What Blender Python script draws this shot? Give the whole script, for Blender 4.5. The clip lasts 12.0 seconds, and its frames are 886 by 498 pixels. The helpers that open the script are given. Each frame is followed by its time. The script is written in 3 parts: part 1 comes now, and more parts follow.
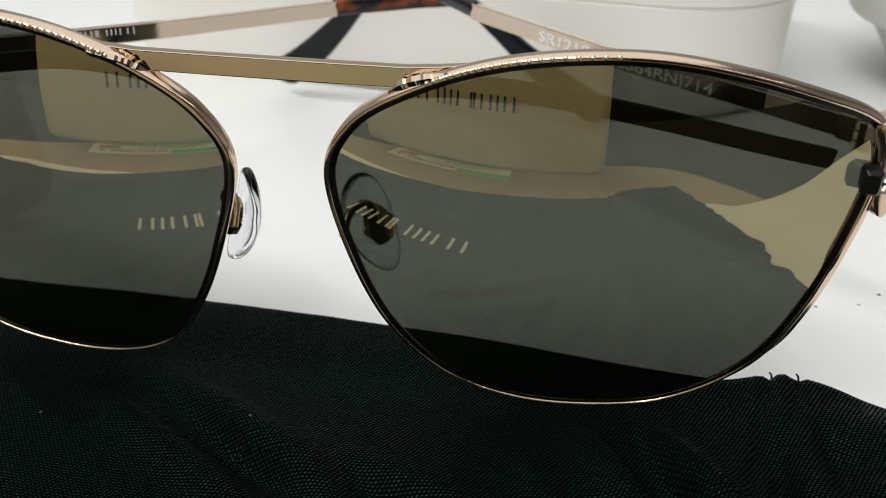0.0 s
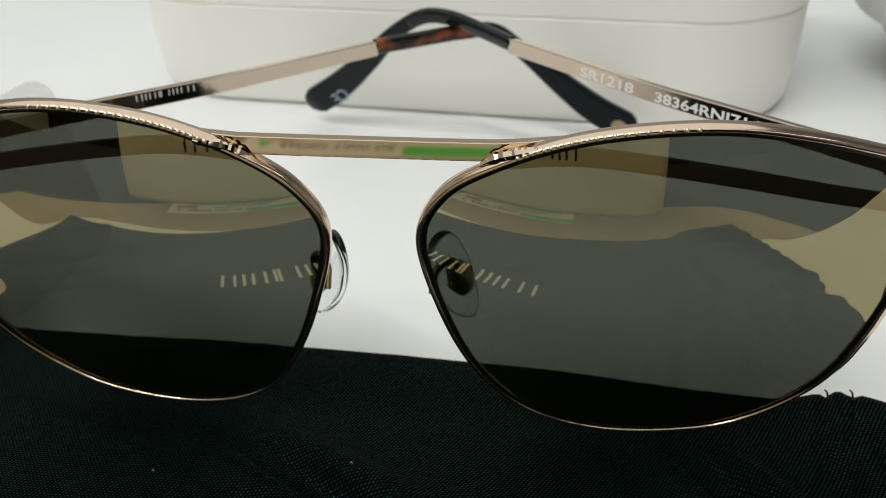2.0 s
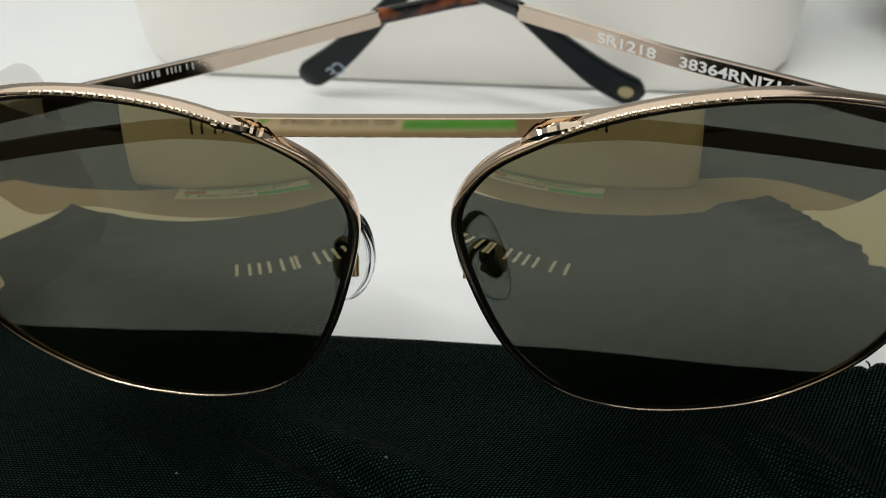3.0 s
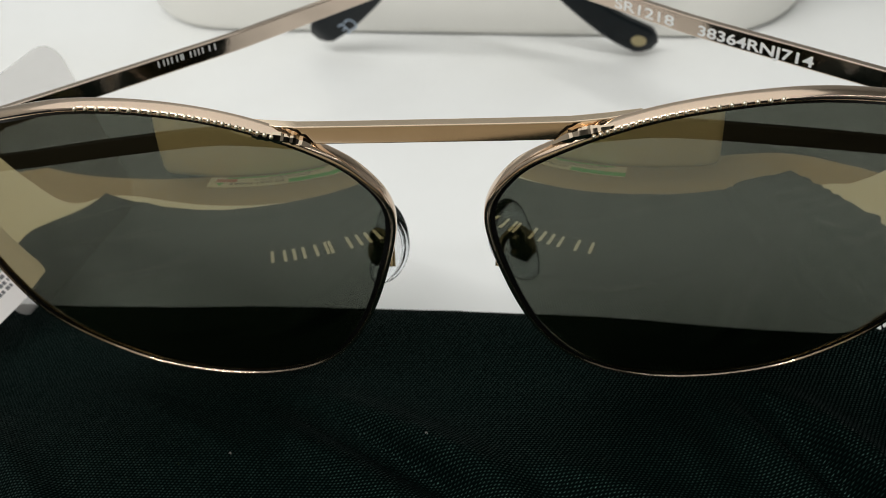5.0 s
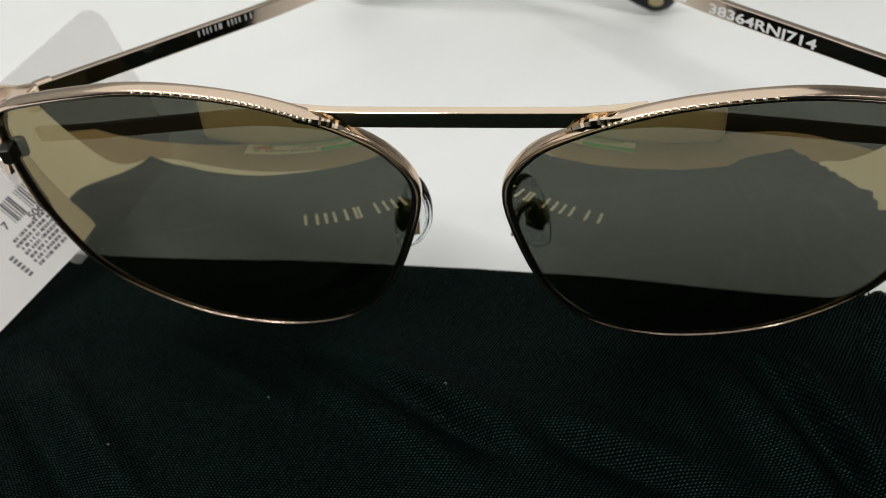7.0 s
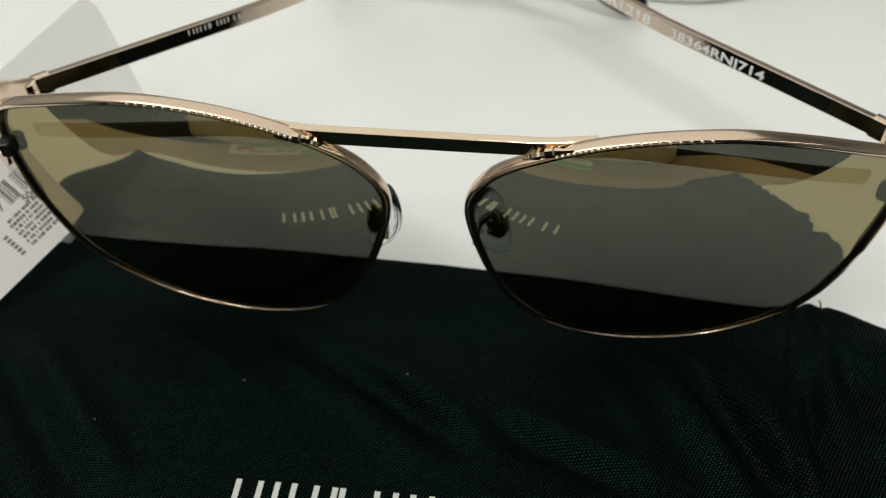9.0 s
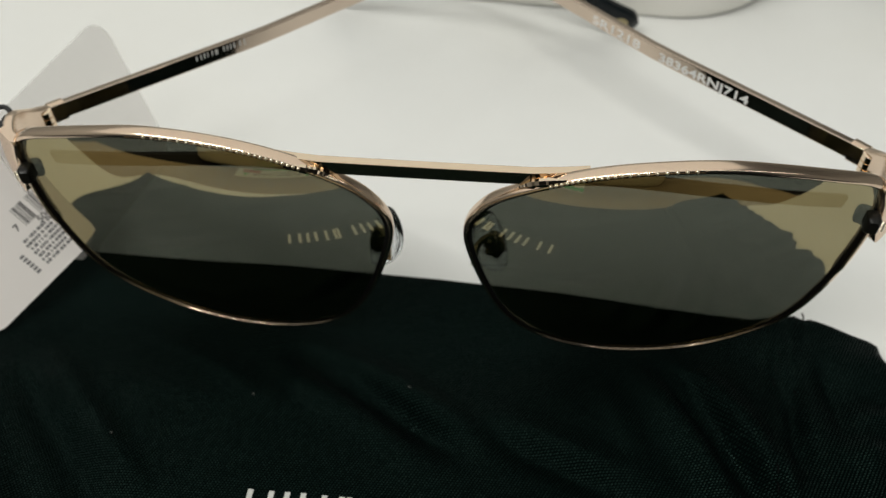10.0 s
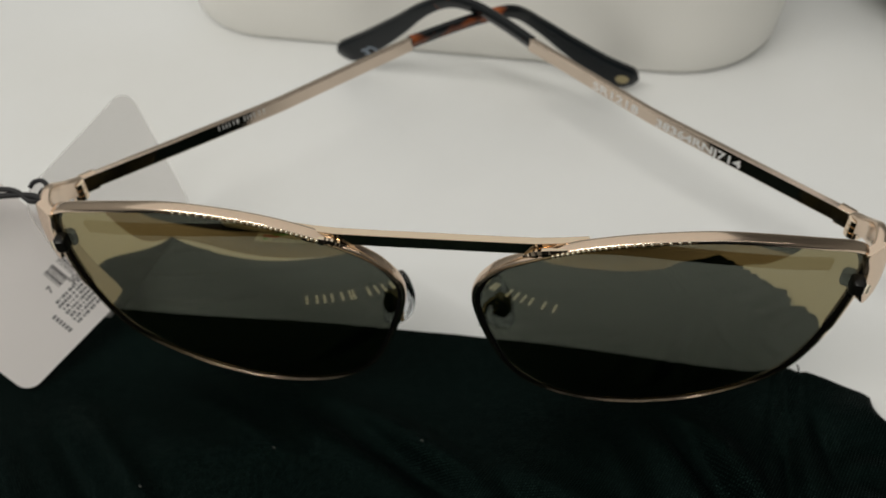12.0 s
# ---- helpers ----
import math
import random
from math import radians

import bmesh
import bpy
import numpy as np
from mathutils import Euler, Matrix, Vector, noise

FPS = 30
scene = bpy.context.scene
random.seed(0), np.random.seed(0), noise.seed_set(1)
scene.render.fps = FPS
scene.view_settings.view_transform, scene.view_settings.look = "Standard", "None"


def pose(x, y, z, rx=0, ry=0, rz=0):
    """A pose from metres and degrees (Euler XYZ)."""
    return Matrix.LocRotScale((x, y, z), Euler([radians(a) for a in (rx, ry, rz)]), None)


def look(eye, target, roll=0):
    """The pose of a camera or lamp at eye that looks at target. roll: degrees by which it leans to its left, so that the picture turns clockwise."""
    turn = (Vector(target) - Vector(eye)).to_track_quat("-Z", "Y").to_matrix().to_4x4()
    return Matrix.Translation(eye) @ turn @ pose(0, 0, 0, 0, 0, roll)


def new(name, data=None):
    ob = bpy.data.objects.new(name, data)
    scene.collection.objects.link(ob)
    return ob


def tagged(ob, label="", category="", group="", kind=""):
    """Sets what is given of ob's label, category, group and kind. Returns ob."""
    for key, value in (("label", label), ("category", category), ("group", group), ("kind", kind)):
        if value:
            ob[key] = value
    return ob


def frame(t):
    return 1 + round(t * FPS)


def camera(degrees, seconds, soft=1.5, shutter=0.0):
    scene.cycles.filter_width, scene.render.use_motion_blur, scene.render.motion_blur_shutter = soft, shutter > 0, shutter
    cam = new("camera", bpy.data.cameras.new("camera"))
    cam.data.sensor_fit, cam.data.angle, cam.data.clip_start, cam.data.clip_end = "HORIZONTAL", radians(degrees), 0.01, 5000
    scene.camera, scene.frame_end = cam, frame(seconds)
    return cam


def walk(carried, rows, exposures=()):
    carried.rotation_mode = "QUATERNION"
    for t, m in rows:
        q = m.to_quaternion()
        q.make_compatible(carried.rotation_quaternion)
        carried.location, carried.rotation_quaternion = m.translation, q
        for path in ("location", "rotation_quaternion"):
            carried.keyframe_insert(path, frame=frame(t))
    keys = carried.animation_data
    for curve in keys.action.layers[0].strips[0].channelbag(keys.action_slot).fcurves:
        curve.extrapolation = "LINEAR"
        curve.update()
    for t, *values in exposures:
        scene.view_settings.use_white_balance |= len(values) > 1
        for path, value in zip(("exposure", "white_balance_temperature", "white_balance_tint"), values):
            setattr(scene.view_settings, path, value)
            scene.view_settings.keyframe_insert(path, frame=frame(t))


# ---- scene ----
cam = camera(53.0, 12.0, 0.9)
cam.data.dof.use_dof, cam.data.dof.focus_distance, cam.data.dof.aperture_fstop = True, 0.104, 40.0
PATH = [
    (0, (0.03457, -0.11180, 0.07740), (0.02503, -0.05450, 0.04470), 0.8),
    (0.5, (0.03387, -0.11090, 0.07890), (0.02410, -0.05357, 0.04630), 0.3),
    (1, (0.03080, -0.10920, 0.08330), (0.02117, -0.05190, 0.05063), -0.0),
    (1.5, (0.02610, -0.11003, 0.08507), (0.01710, -0.05287, 0.05197), -0.7),
    (2, (0.02287, -0.11520, 0.08953), (0.01437, -0.05857, 0.05543), -1.8),
    (2.5, (0.01847, -0.11263, 0.08730), (0.01113, -0.05660, 0.05193), -2.3),
    (4.5, (0.01093, -0.10773, 0.09550), (0.00517, -0.05413, 0.05627), -3.6),
    (5, (0.01123, -0.10820, 0.09877), (0.00457, -0.05643, 0.05730), -4.9),
    (5.5, (0.01330, -0.10770, 0.10273), (0.00490, -0.05723, 0.05997), -6.4),
    (6, (0.00787, -0.10933, 0.10670), (0.00107, -0.05973, 0.06267), -5.2),
    (6.5, (0.00740, -0.10947, 0.10827), (0.00037, -0.06077, 0.06330), -5.2),
    (7, (0.01173, -0.11273, 0.11047), (0.00390, -0.06473, 0.06490), -5.2),
    (9, (0.01490, -0.11523, 0.12327), (0.00863, -0.06933, 0.07533), -1.7),
    (9.5, (0.01573, -0.11527, 0.12443), (0.00930, -0.06973, 0.07620), -2.1),
    (10, (0.01450, -0.11677, 0.13143), (0.00863, -0.07127, 0.08307), -1.7),
    (10.5, (0.01750, -0.11580, 0.13473), (0.01030, -0.07040, 0.08643), -3.3),
    (11, (0.01573, -0.11810, 0.13637), (0.00930, -0.07200, 0.08863), -2.6),
    (11.5, (0.01423, -0.11943, 0.13823), (0.00800, -0.07273, 0.09110), -2.5),
    (12, (0.01527, -0.11840, 0.14180), (0.00843, -0.07153, 0.09487), -2.9),
]
walk(cam, [(t, look(eye, target, roll)) for t, eye, target, roll in PATH],
     [(0, 0.15, 6500, 9), (1, 0.03, 6500, 8), (2.5, 0.0, 6500, 6), (4.5, -0.02, 6500, 7), (7, -0.03, 6500, 7.5), (9, -0.06, 6700, 4.5), (12, -0.46, 6760, 7.8)])

# ---- world and light ----
world = bpy.data.worlds.new("room_air")
world.use_nodes = True
world.node_tree.nodes["Background"].inputs[0].default_value = (0.9, 0.95, 1.0, 1)
world.node_tree.nodes["Background"].inputs[1].default_value = 0.02
scene.world = world
scene.view_settings.exposure = 0.0


def area_lamp(name, place, target, size_x, size_y, power, colour):
    data = bpy.data.lights.new(name, "AREA")
    data.shape, data.size, data.size_y, data.energy, data.color = "RECTANGLE", size_x, size_y, power, colour
    ob = new(name, data)
    ob.matrix_world = look(place, target)
    return ob


# Unseen lamps added overhead; places and powers chosen for tones and glints.
area_lamp("unseen_panel_lamp", (-0.7, 0.3, 1.60), (-0.7, 0.3001, 0), 3.4, 4.6, 37, (1.0, 0.99, 0.97))
area_lamp("unseen_strip_lamp", (-0.60, -0.80, 1.40), (-0.2, 0.0, 0), 1.5, 0.035, 16.0, (1.0, 0.98, 0.95))
area_lamp("unseen_strip_lamp", (1.10, -0.70, 1.20), (0.0, 0.0, 0), 1.5, 0.04, 1.6, (1.0, 0.98, 0.95))


# ---- materials ----
def material(name, colour=(0.5, 0.5, 0.5), rough=0.5, metal=0.0, vary=0.0, scale=50.0, bump=0.0, bump_scale=800.0,
             rough_vary=0.0, stain=None, stain_scale=8.0, spec=0.5):
    """Principled surface with colour variation at two scales and a fine relief."""
    m = bpy.data.materials.new(name)
    m.use_nodes = True
    n, l = m.node_tree.nodes, m.node_tree.links
    b = n["Principled BSDF"]
    b.inputs["Roughness"].default_value = rough
    b.inputs["Metallic"].default_value = metal
    b.inputs["Specular IOR Level"].default_value = spec
    co = n.new("ShaderNodeTexCoord")
    t1 = n.new("ShaderNodeTexNoise")
    t1.inputs["Scale"].default_value, t1.inputs["Detail"].default_value = scale, 5
    l.new(co.outputs["Object"], t1.inputs["Vector"])
    mix = n.new("ShaderNodeMix")
    mix.data_type = "RGBA"
    mix.inputs["A"].default_value = (*[c * (1 - vary) for c in colour], 1)
    mix.inputs["B"].default_value = (*[min(1, c * (1 + vary)) for c in colour], 1)
    l.new(t1.outputs["Fac"], mix.inputs["Factor"])
    out = mix.outputs["Result"]
    if stain:
        t2 = n.new("ShaderNodeTexNoise")
        t2.inputs["Scale"].default_value, t2.inputs["Detail"].default_value = stain_scale, 6
        l.new(co.outputs["Object"], t2.inputs["Vector"])
        ramp = n.new("ShaderNodeValToRGB")
        ramp.color_ramp.elements[0].position, ramp.color_ramp.elements[1].position = 0.45, 0.75
        l.new(t2.outputs["Fac"], ramp.inputs["Fac"])
        mix2 = n.new("ShaderNodeMix")
        mix2.data_type = "RGBA"
        mix2.inputs["B"].default_value = (*stain, 1)
        l.new(ramp.outputs["Color"], mix2.inputs["Factor"])
        l.new(out, mix2.inputs["A"])
        out = mix2.outputs["Result"]
    l.new(out, b.inputs["Base Color"])
    if rough_vary:
        mr = n.new("ShaderNodeMapRange")
        mr.inputs["To Min"].default_value, mr.inputs["To Max"].default_value = rough - rough_vary, rough + rough_vary
        l.new(t1.outputs["Fac"], mr.inputs["Value"])
        l.new(mr.outputs["Result"], b.inputs["Roughness"])
    if bump:
        t3 = n.new("ShaderNodeTexNoise")
        t3.inputs["Scale"].default_value, t3.inputs["Detail"].default_value = bump_scale, 4
        l.new(co.outputs["Object"], t3.inputs["Vector"])
        bp = n.new("ShaderNodeBump")
        bp.inputs["Strength"].default_value, bp.inputs["Distance"].default_value = bump, 0.0002
        l.new(t3.outputs["Fac"], bp.inputs["Height"])
        l.new(bp.outputs["Normal"], b.inputs["Normal"])
    return m


GOLD = material("pale_gold_metal", (0.74, 0.58, 0.45), 0.15, 1.0, vary=0.05, scale=300, rough_vary=0.04, bump=0.03, bump_scale=1500)
SATIN_GOLD = material("brushed_gold_metal", (0.78, 0.62, 0.49), 0.24, 1.0, vary=0.05, scale=300, rough_vary=0.05, bump=0.03, bump_scale=1500)
GOLD_BRIGHT = material("polished_gold_metal", (0.80, 0.65, 0.49), 0.05, 1.0, vary=0.04, scale=400, rough_vary=0.02)
# Paler than the frame's gold: glints of beads and screws put into the colour.
GLINT_GOLD = material("glint_gold_metal", (0.98, 0.89, 0.72), 0.28, 1.0, vary=0.03, scale=900)
# Closing block's black; on the band behind the lens and the groove, painted shade.
BLACK_METAL_SHADE = material("black_metal_shade", (0.006, 0.006, 0.005), 0.3, vary=0.3, scale=400, spec=0.25)
INLAY_GOLD = material("dull_gold", (0.38, 0.32, 0.18), 0.3, 0.8, vary=0.1, scale=700)
TEMPLE_GOLD = material("satin_gold_metal", (0.62, 0.51, 0.42), 0.07, 1.0, vary=0.06, scale=250, rough_vary=0.05, bump=0.03, bump_scale=1500)
GAP_SHADE = material("gap_shade_black", (0.004, 0.004, 0.004), 0.25, vary=0.3, scale=800, spec=0.2)
# Frame gold with shade put into its colour, for pad fittings and hinge screws.
SHADED_GOLD = material("shaded_gold_metal", (0.30, 0.23, 0.12), 0.22, 1.0, vary=0.1, scale=500)
PAPER = material("white_sheet", (0.80, 0.81, 0.81), 0.42, vary=0.02, scale=60, bump=0.05, bump_scale=300, stain=(0.76, 0.76, 0.74), stain_scale=9)
CASE = material("ivory_case_plastic", (0.86, 0.845, 0.80), 0.34, vary=0.015, scale=40, bump=0.05, bump_scale=2500, rough_vary=0.06)
CARTON = material("white_carton", (0.90, 0.84, 0.66), 0.45, vary=0.02, scale=50, bump=0.05)
CARDBOARD = material("beige_board", (0.34, 0.27, 0.18), 0.7, vary=0.12, scale=90, bump=0.2, bump_scale=600)
COUNTER = material("dark_counter", (0.012, 0.012, 0.013), 0.8, vary=0.3, scale=30, spec=0.08)
# Wall tones picked to brighten or darken what metal and lenses reflect.
PALE_WALL = material("pale_wall", (0.62, 0.62, 0.60), 0.8, vary=0.05, scale=3)
SIDE_WALL = material("grey_wall", (0.75, 0.75, 0.73), 0.8, vary=0.1, scale=3)
WALL = material("dark_wall", (0.012, 0.012, 0.013), 0.8, vary=0.2, scale=3)
CEILING = material("white_ceiling", (0.8, 0.8, 0.79), 0.8, vary=0.03, scale=4)
CARD = material("white_tag_card", (0.92, 0.885, 0.88), 0.38, vary=0.015, scale=120, bump=0.04)


def translucent(mat, share):
    """Lets some light through a thin card."""
    n, l = mat.node_tree.nodes, mat.node_tree.links
    t = n.new("ShaderNodeBsdfTranslucent")
    t.inputs["Color"].default_value = (0.86, 0.83, 0.82, 1)
    m = n.new("ShaderNodeMixShader")
    m.inputs["Fac"].default_value = share
    l.new(n["Principled BSDF"].outputs[0], m.inputs[1])
    l.new(t.outputs[0], m.inputs[2])
    l.new(m.outputs[0], n["Material Output"].inputs["Surface"])


translucent(CARD, 0.10)
THIN_CARD = material("frosted_film", (0.95, 0.92, 0.91), 0.5, vary=0.015, scale=120, bump=0.04)
translucent(THIN_CARD, 0.45)


def see_through(mat, share):
    """Frosted film: lets part of what lies behind show through."""
    n, l = mat.node_tree.nodes, mat.node_tree.links
    shown = n["Material Output"].inputs["Surface"].links[0].from_socket
    t = n.new("ShaderNodeBsdfTransparent")
    m = n.new("ShaderNodeMixShader")
    m.inputs["Fac"].default_value = share
    l.new(shown, m.inputs[1])
    l.new(t.outputs[0], m.inputs[2])
    l.new(m.outputs[0], n["Material Output"].inputs["Surface"])


# High share stands in for light on the card's shaded face.
see_through(THIN_CARD, 0.68)
STITCH = material("black_thread", (0.002, 0.003, 0.003), 0.8, vary=0.4, scale=1500, spec=0.05)
INK = material("black_ink", (0.02, 0.02, 0.025), 0.5, vary=0.3, scale=900)
PALE_PRINT = material("pale_print", (0.55, 0.56, 0.55), 0.6, vary=0.08, scale=900)
TAG_INK = material("grey_ink", (0.16, 0.16, 0.17), 0.5, vary=0.3, scale=900)
WHITE_PRINT = material("white_print", (0.85, 0.86, 0.86), 0.5, vary=0.04, scale=900)
GREY_PRINT = material("grey_print", (0.34, 0.41, 0.50), 0.5, vary=0.1, scale=900)
GREEN_PRINT = material("green_print", (0.06, 0.55, 0.06), 0.45, vary=0.1, scale=200)
RED_PRINT = material("red_print", (0.58, 0.17, 0.10), 0.45, vary=0.1, scale=200)
LABEL_PAPER = material("label_paper", (0.78, 0.75, 0.62), 0.5, vary=0.03, scale=100)
CORD = material("black_cord", (0.012, 0.012, 0.014), 0.6, vary=0.4, scale=1500, bump=0.5, bump_scale=3000)
GREY_POT = material("grey_plastic", (0.55, 0.55, 0.53), 0.4, vary=0.04, scale=60)
LINT = material("lint", (0.16, 0.16, 0.15), 0.9, vary=0.1)


def tortoise_material():
    m = material("tortoise_acetate", (0.008, 0.010, 0.012), 0.16, vary=0.3, scale=200, spec=0.22)
    n, l = m.node_tree.nodes, m.node_tree.links
    b = n["Principled BSDF"]
    co = n.new("ShaderNodeTexCoord")
    t = n.new("ShaderNodeTexNoise")
    t.inputs["Scale"].default_value, t.inputs["Detail"].default_value = 130, 2
    l.new(co.outputs["Object"], t.inputs["Vector"])
    r = n.new("ShaderNodeValToRGB")
    r.color_ramp.elements[0].position, r.color_ramp.elements[0].color = 0.54, (0.006, 0.008, 0.009, 1)
    r.color_ramp.elements[1].position, r.color_ramp.elements[1].color = 0.68, (0.30, 0.075, 0.02, 1)
    l.new(t.outputs["Fac"], r.inputs["Fac"])
    l.new(r.outputs["Color"], b.inputs["Base Color"])
    return m


TORTOISE = tortoise_material()
TIP_DARK = material("dark_acetate", (0.004, 0.007, 0.009), 0.2, vary=0.3, scale=300, spec=0.16)


def lens_front_material():
    """Gold mirror coating over a smoke tint."""
    m = bpy.data.materials.new("gold_mirror_lens")
    m.use_nodes = True
    n, l = m.node_tree.nodes, m.node_tree.links
    n.remove(n["Principled BSDF"])
    g = n.new("ShaderNodeBsdfGlossy")
    g.inputs["Color"].default_value, g.inputs["Roughness"].default_value = (0.258, 0.214, 0.112, 1), 0.0
    t = n.new("ShaderNodeBsdfTransparent")
    t.inputs["Color"].default_value = (0.283, 0.297, 0.272, 1)
    a = n.new("ShaderNodeAddShader")
    l.new(g.outputs[0], a.inputs[0])
    l.new(t.outputs[0], a.inputs[1])
    l.new(a.outputs[0], n["Material Output"].inputs["Surface"])
    return m


def lens_back_material():
    """Smoke tint with the faint gloss of a bare surface."""
    m = bpy.data.materials.new("smoke_lens_back")
    m.use_nodes = True
    n, l = m.node_tree.nodes, m.node_tree.links
    n.remove(n["Principled BSDF"])
    g = n.new("ShaderNodeBsdfGlossy")
    g.inputs["Color"].default_value, g.inputs["Roughness"].default_value = (0.004, 0.004, 0.004, 1), 0.0
    t = n.new("ShaderNodeBsdfTransparent")
    t.inputs["Color"].default_value = (0.283, 0.297, 0.272, 1)
    a = n.new("ShaderNodeAddShader")
    l.new(g.outputs[0], a.inputs[0])
    l.new(t.outputs[0], a.inputs[1])
    l.new(a.outputs[0], n["Material Output"].inputs["Surface"])
    return m


LENS_FRONT, LENS_BACK = lens_front_material(), lens_back_material()


def clear_material():
    m = bpy.data.materials.new("clear_silicone")
    m.use_nodes = True
    b = m.node_tree.nodes["Principled BSDF"]
    b.inputs["Base Color"].default_value = (0.92, 0.95, 0.98, 1)
    b.inputs["Transmission Weight"].default_value = 1.0
    b.inputs["Roughness"].default_value = 0.06
    b.inputs["IOR"].default_value = 1.40
    return m


CLEAR = clear_material()


def fabric_material():
    """Black twill with a fine diagonal weave."""
    m = bpy.data.materials.new("black_twill")
    m.use_nodes = True
    n, l = m.node_tree.nodes, m.node_tree.links
    b = n["Principled BSDF"]
    b.inputs["Roughness"].default_value = 0.40
    b.inputs["Specular Tint"].default_value = (0.55, 1.0, 0.88, 1)
    b.inputs["Sheen Weight"].default_value = 0.006
    b.inputs["Sheen Roughness"].default_value = 0.4
    b.inputs["Sheen Tint"].default_value = (0.6, 0.8, 0.8, 1)
    co = n.new("ShaderNodeTexCoord")
    mp = n.new("ShaderNodeMapping")
    mp.inputs["Rotation"].default_value = (0, 0, radians(28))
    l.new(co.outputs["Object"], mp.inputs["Vector"])
    w1 = n.new("ShaderNodeTexWave")
    w1.inputs["Scale"].default_value, w1.inputs["Distortion"].default_value = 640, 0.9
    w1.inputs["Detail"].default_value, w1.inputs["Detail Scale"].default_value = 2, 1.2
    l.new(mp.outputs["Vector"], w1.inputs["Vector"])
    w2 = n.new("ShaderNodeTexWave")
    w2.bands_direction = "Y"
    w2.inputs["Scale"].default_value, w2.inputs["Distortion"].default_value = 760, 0.7
    l.new(co.outputs["Object"], w2.inputs["Vector"])
    mul = n.new("ShaderNodeMath")
    mul.operation = "MULTIPLY"
    l.new(w1.outputs["Fac"], mul.inputs[0])
    l.new(w2.outputs["Fac"], mul.inputs[1])
    big = n.new("ShaderNodeTexNoise")
    big.inputs["Scale"].default_value, big.inputs["Detail"].default_value = 35, 5
    l.new(co.outputs["Object"], big.inputs["Vector"])
    # Thread glints and the dark gaps between threads are put into the colour.
    mix = n.new("ShaderNodeMix")
    mix.data_type = "RGBA"
    mix.inputs["A"].default_value, mix.inputs["B"].default_value = (0.0003, 0.0012, 0.0011, 1), (0.0052, 0.0122, 0.0108, 1)
    add = n.new("ShaderNodeMath")
    add.operation = "MULTIPLY_ADD"
    add.inputs[1].default_value = 0.75
    fleck = n.new("ShaderNodeTexNoise")
    fleck.inputs["Scale"].default_value, fleck.inputs["Detail"].default_value = 1900, 2
    l.new(co.outputs["Object"], fleck.inputs["Vector"])
    spread = n.new("ShaderNodeMapRange")
    spread.inputs["From Min"].default_value, spread.inputs["From Max"].default_value = 0.35, 0.7
    spread.inputs["To Min"].default_value, spread.inputs["To Max"].default_value = 0.4, 1.45
    l.new(fleck.outputs["Fac"], spread.inputs["Value"])
    thread = n.new("ShaderNodeMath")
    thread.operation = "MULTIPLY"
    knot = n.new("ShaderNodeMath")
    knot.operation = "POWER"
    knot.inputs[1].default_value = 1.8
    l.new(mul.outputs[0], knot.inputs[0])
    l.new(knot.outputs[0], thread.inputs[0])
    l.new(spread.outputs["Result"], thread.inputs[1])
    l.new(thread.outputs[0], add.inputs[0])
    gloss = n.new("ShaderNodeMath")
    gloss.operation = "MULTIPLY"
    gloss.inputs[1].default_value = 0.34
    l.new(thread.outputs[0], gloss.inputs[0])
    l.new(gloss.outputs[0], b.inputs["Specular IOR Level"])
    half = n.new("ShaderNodeMath")
    half.operation = "MULTIPLY"
    half.inputs[1].default_value = 0.20
    l.new(big.outputs["Fac"], half.inputs[0])
    l.new(half.outputs[0], add.inputs[2])
    l.new(add.outputs[0], mix.inputs["Factor"])
    l.new(mix.outputs["Result"], b.inputs["Base Color"])
    bp = n.new("ShaderNodeBump")
    bp.inputs["Strength"].default_value, bp.inputs["Distance"].default_value = 1.0, 0.00007
    l.new(mul.outputs[0], bp.inputs["Height"])
    l.new(bp.outputs["Normal"], b.inputs["Normal"])
    return m


FABRIC = fabric_material()

# ---- mesh helpers: all sizes below in millimetres ----
MM = 0.001


def mesh_part(name, verts, faces, mat, parent=None, label="", smooth=True, mats=None, face_mat=None):
    me = bpy.data.meshes.new(name)
    me.from_pydata([(x * MM, y * MM, z * MM) for x, y, z in verts], [], faces)
    me.materials.append(mat)
    for extra in mats or ():
        me.materials.append(extra)
    if face_mat is not None:
        me.polygons.foreach_set("material_index", face_mat)
    bm = bmesh.new()
    bm.from_mesh(me)
    bmesh.ops.recalc_face_normals(bm, faces=bm.faces)
    bm.to_mesh(me)
    bm.free()
    me.polygons.foreach_set("use_smooth", [smooth] * len(me.polygons))
    me.update()
    ob = new(name, me)
    if parent is not None:
        ob.parent = parent
    if label:
        ob["label"] = label
    return ob


def thing(name, label, category, group="", kind=""):
    return tagged(new(name), label, category, group, kind)


def auto_smooth(ob, degrees=35):
    ob.data.set_sharp_from_angle(angle=radians(degrees))
    return ob


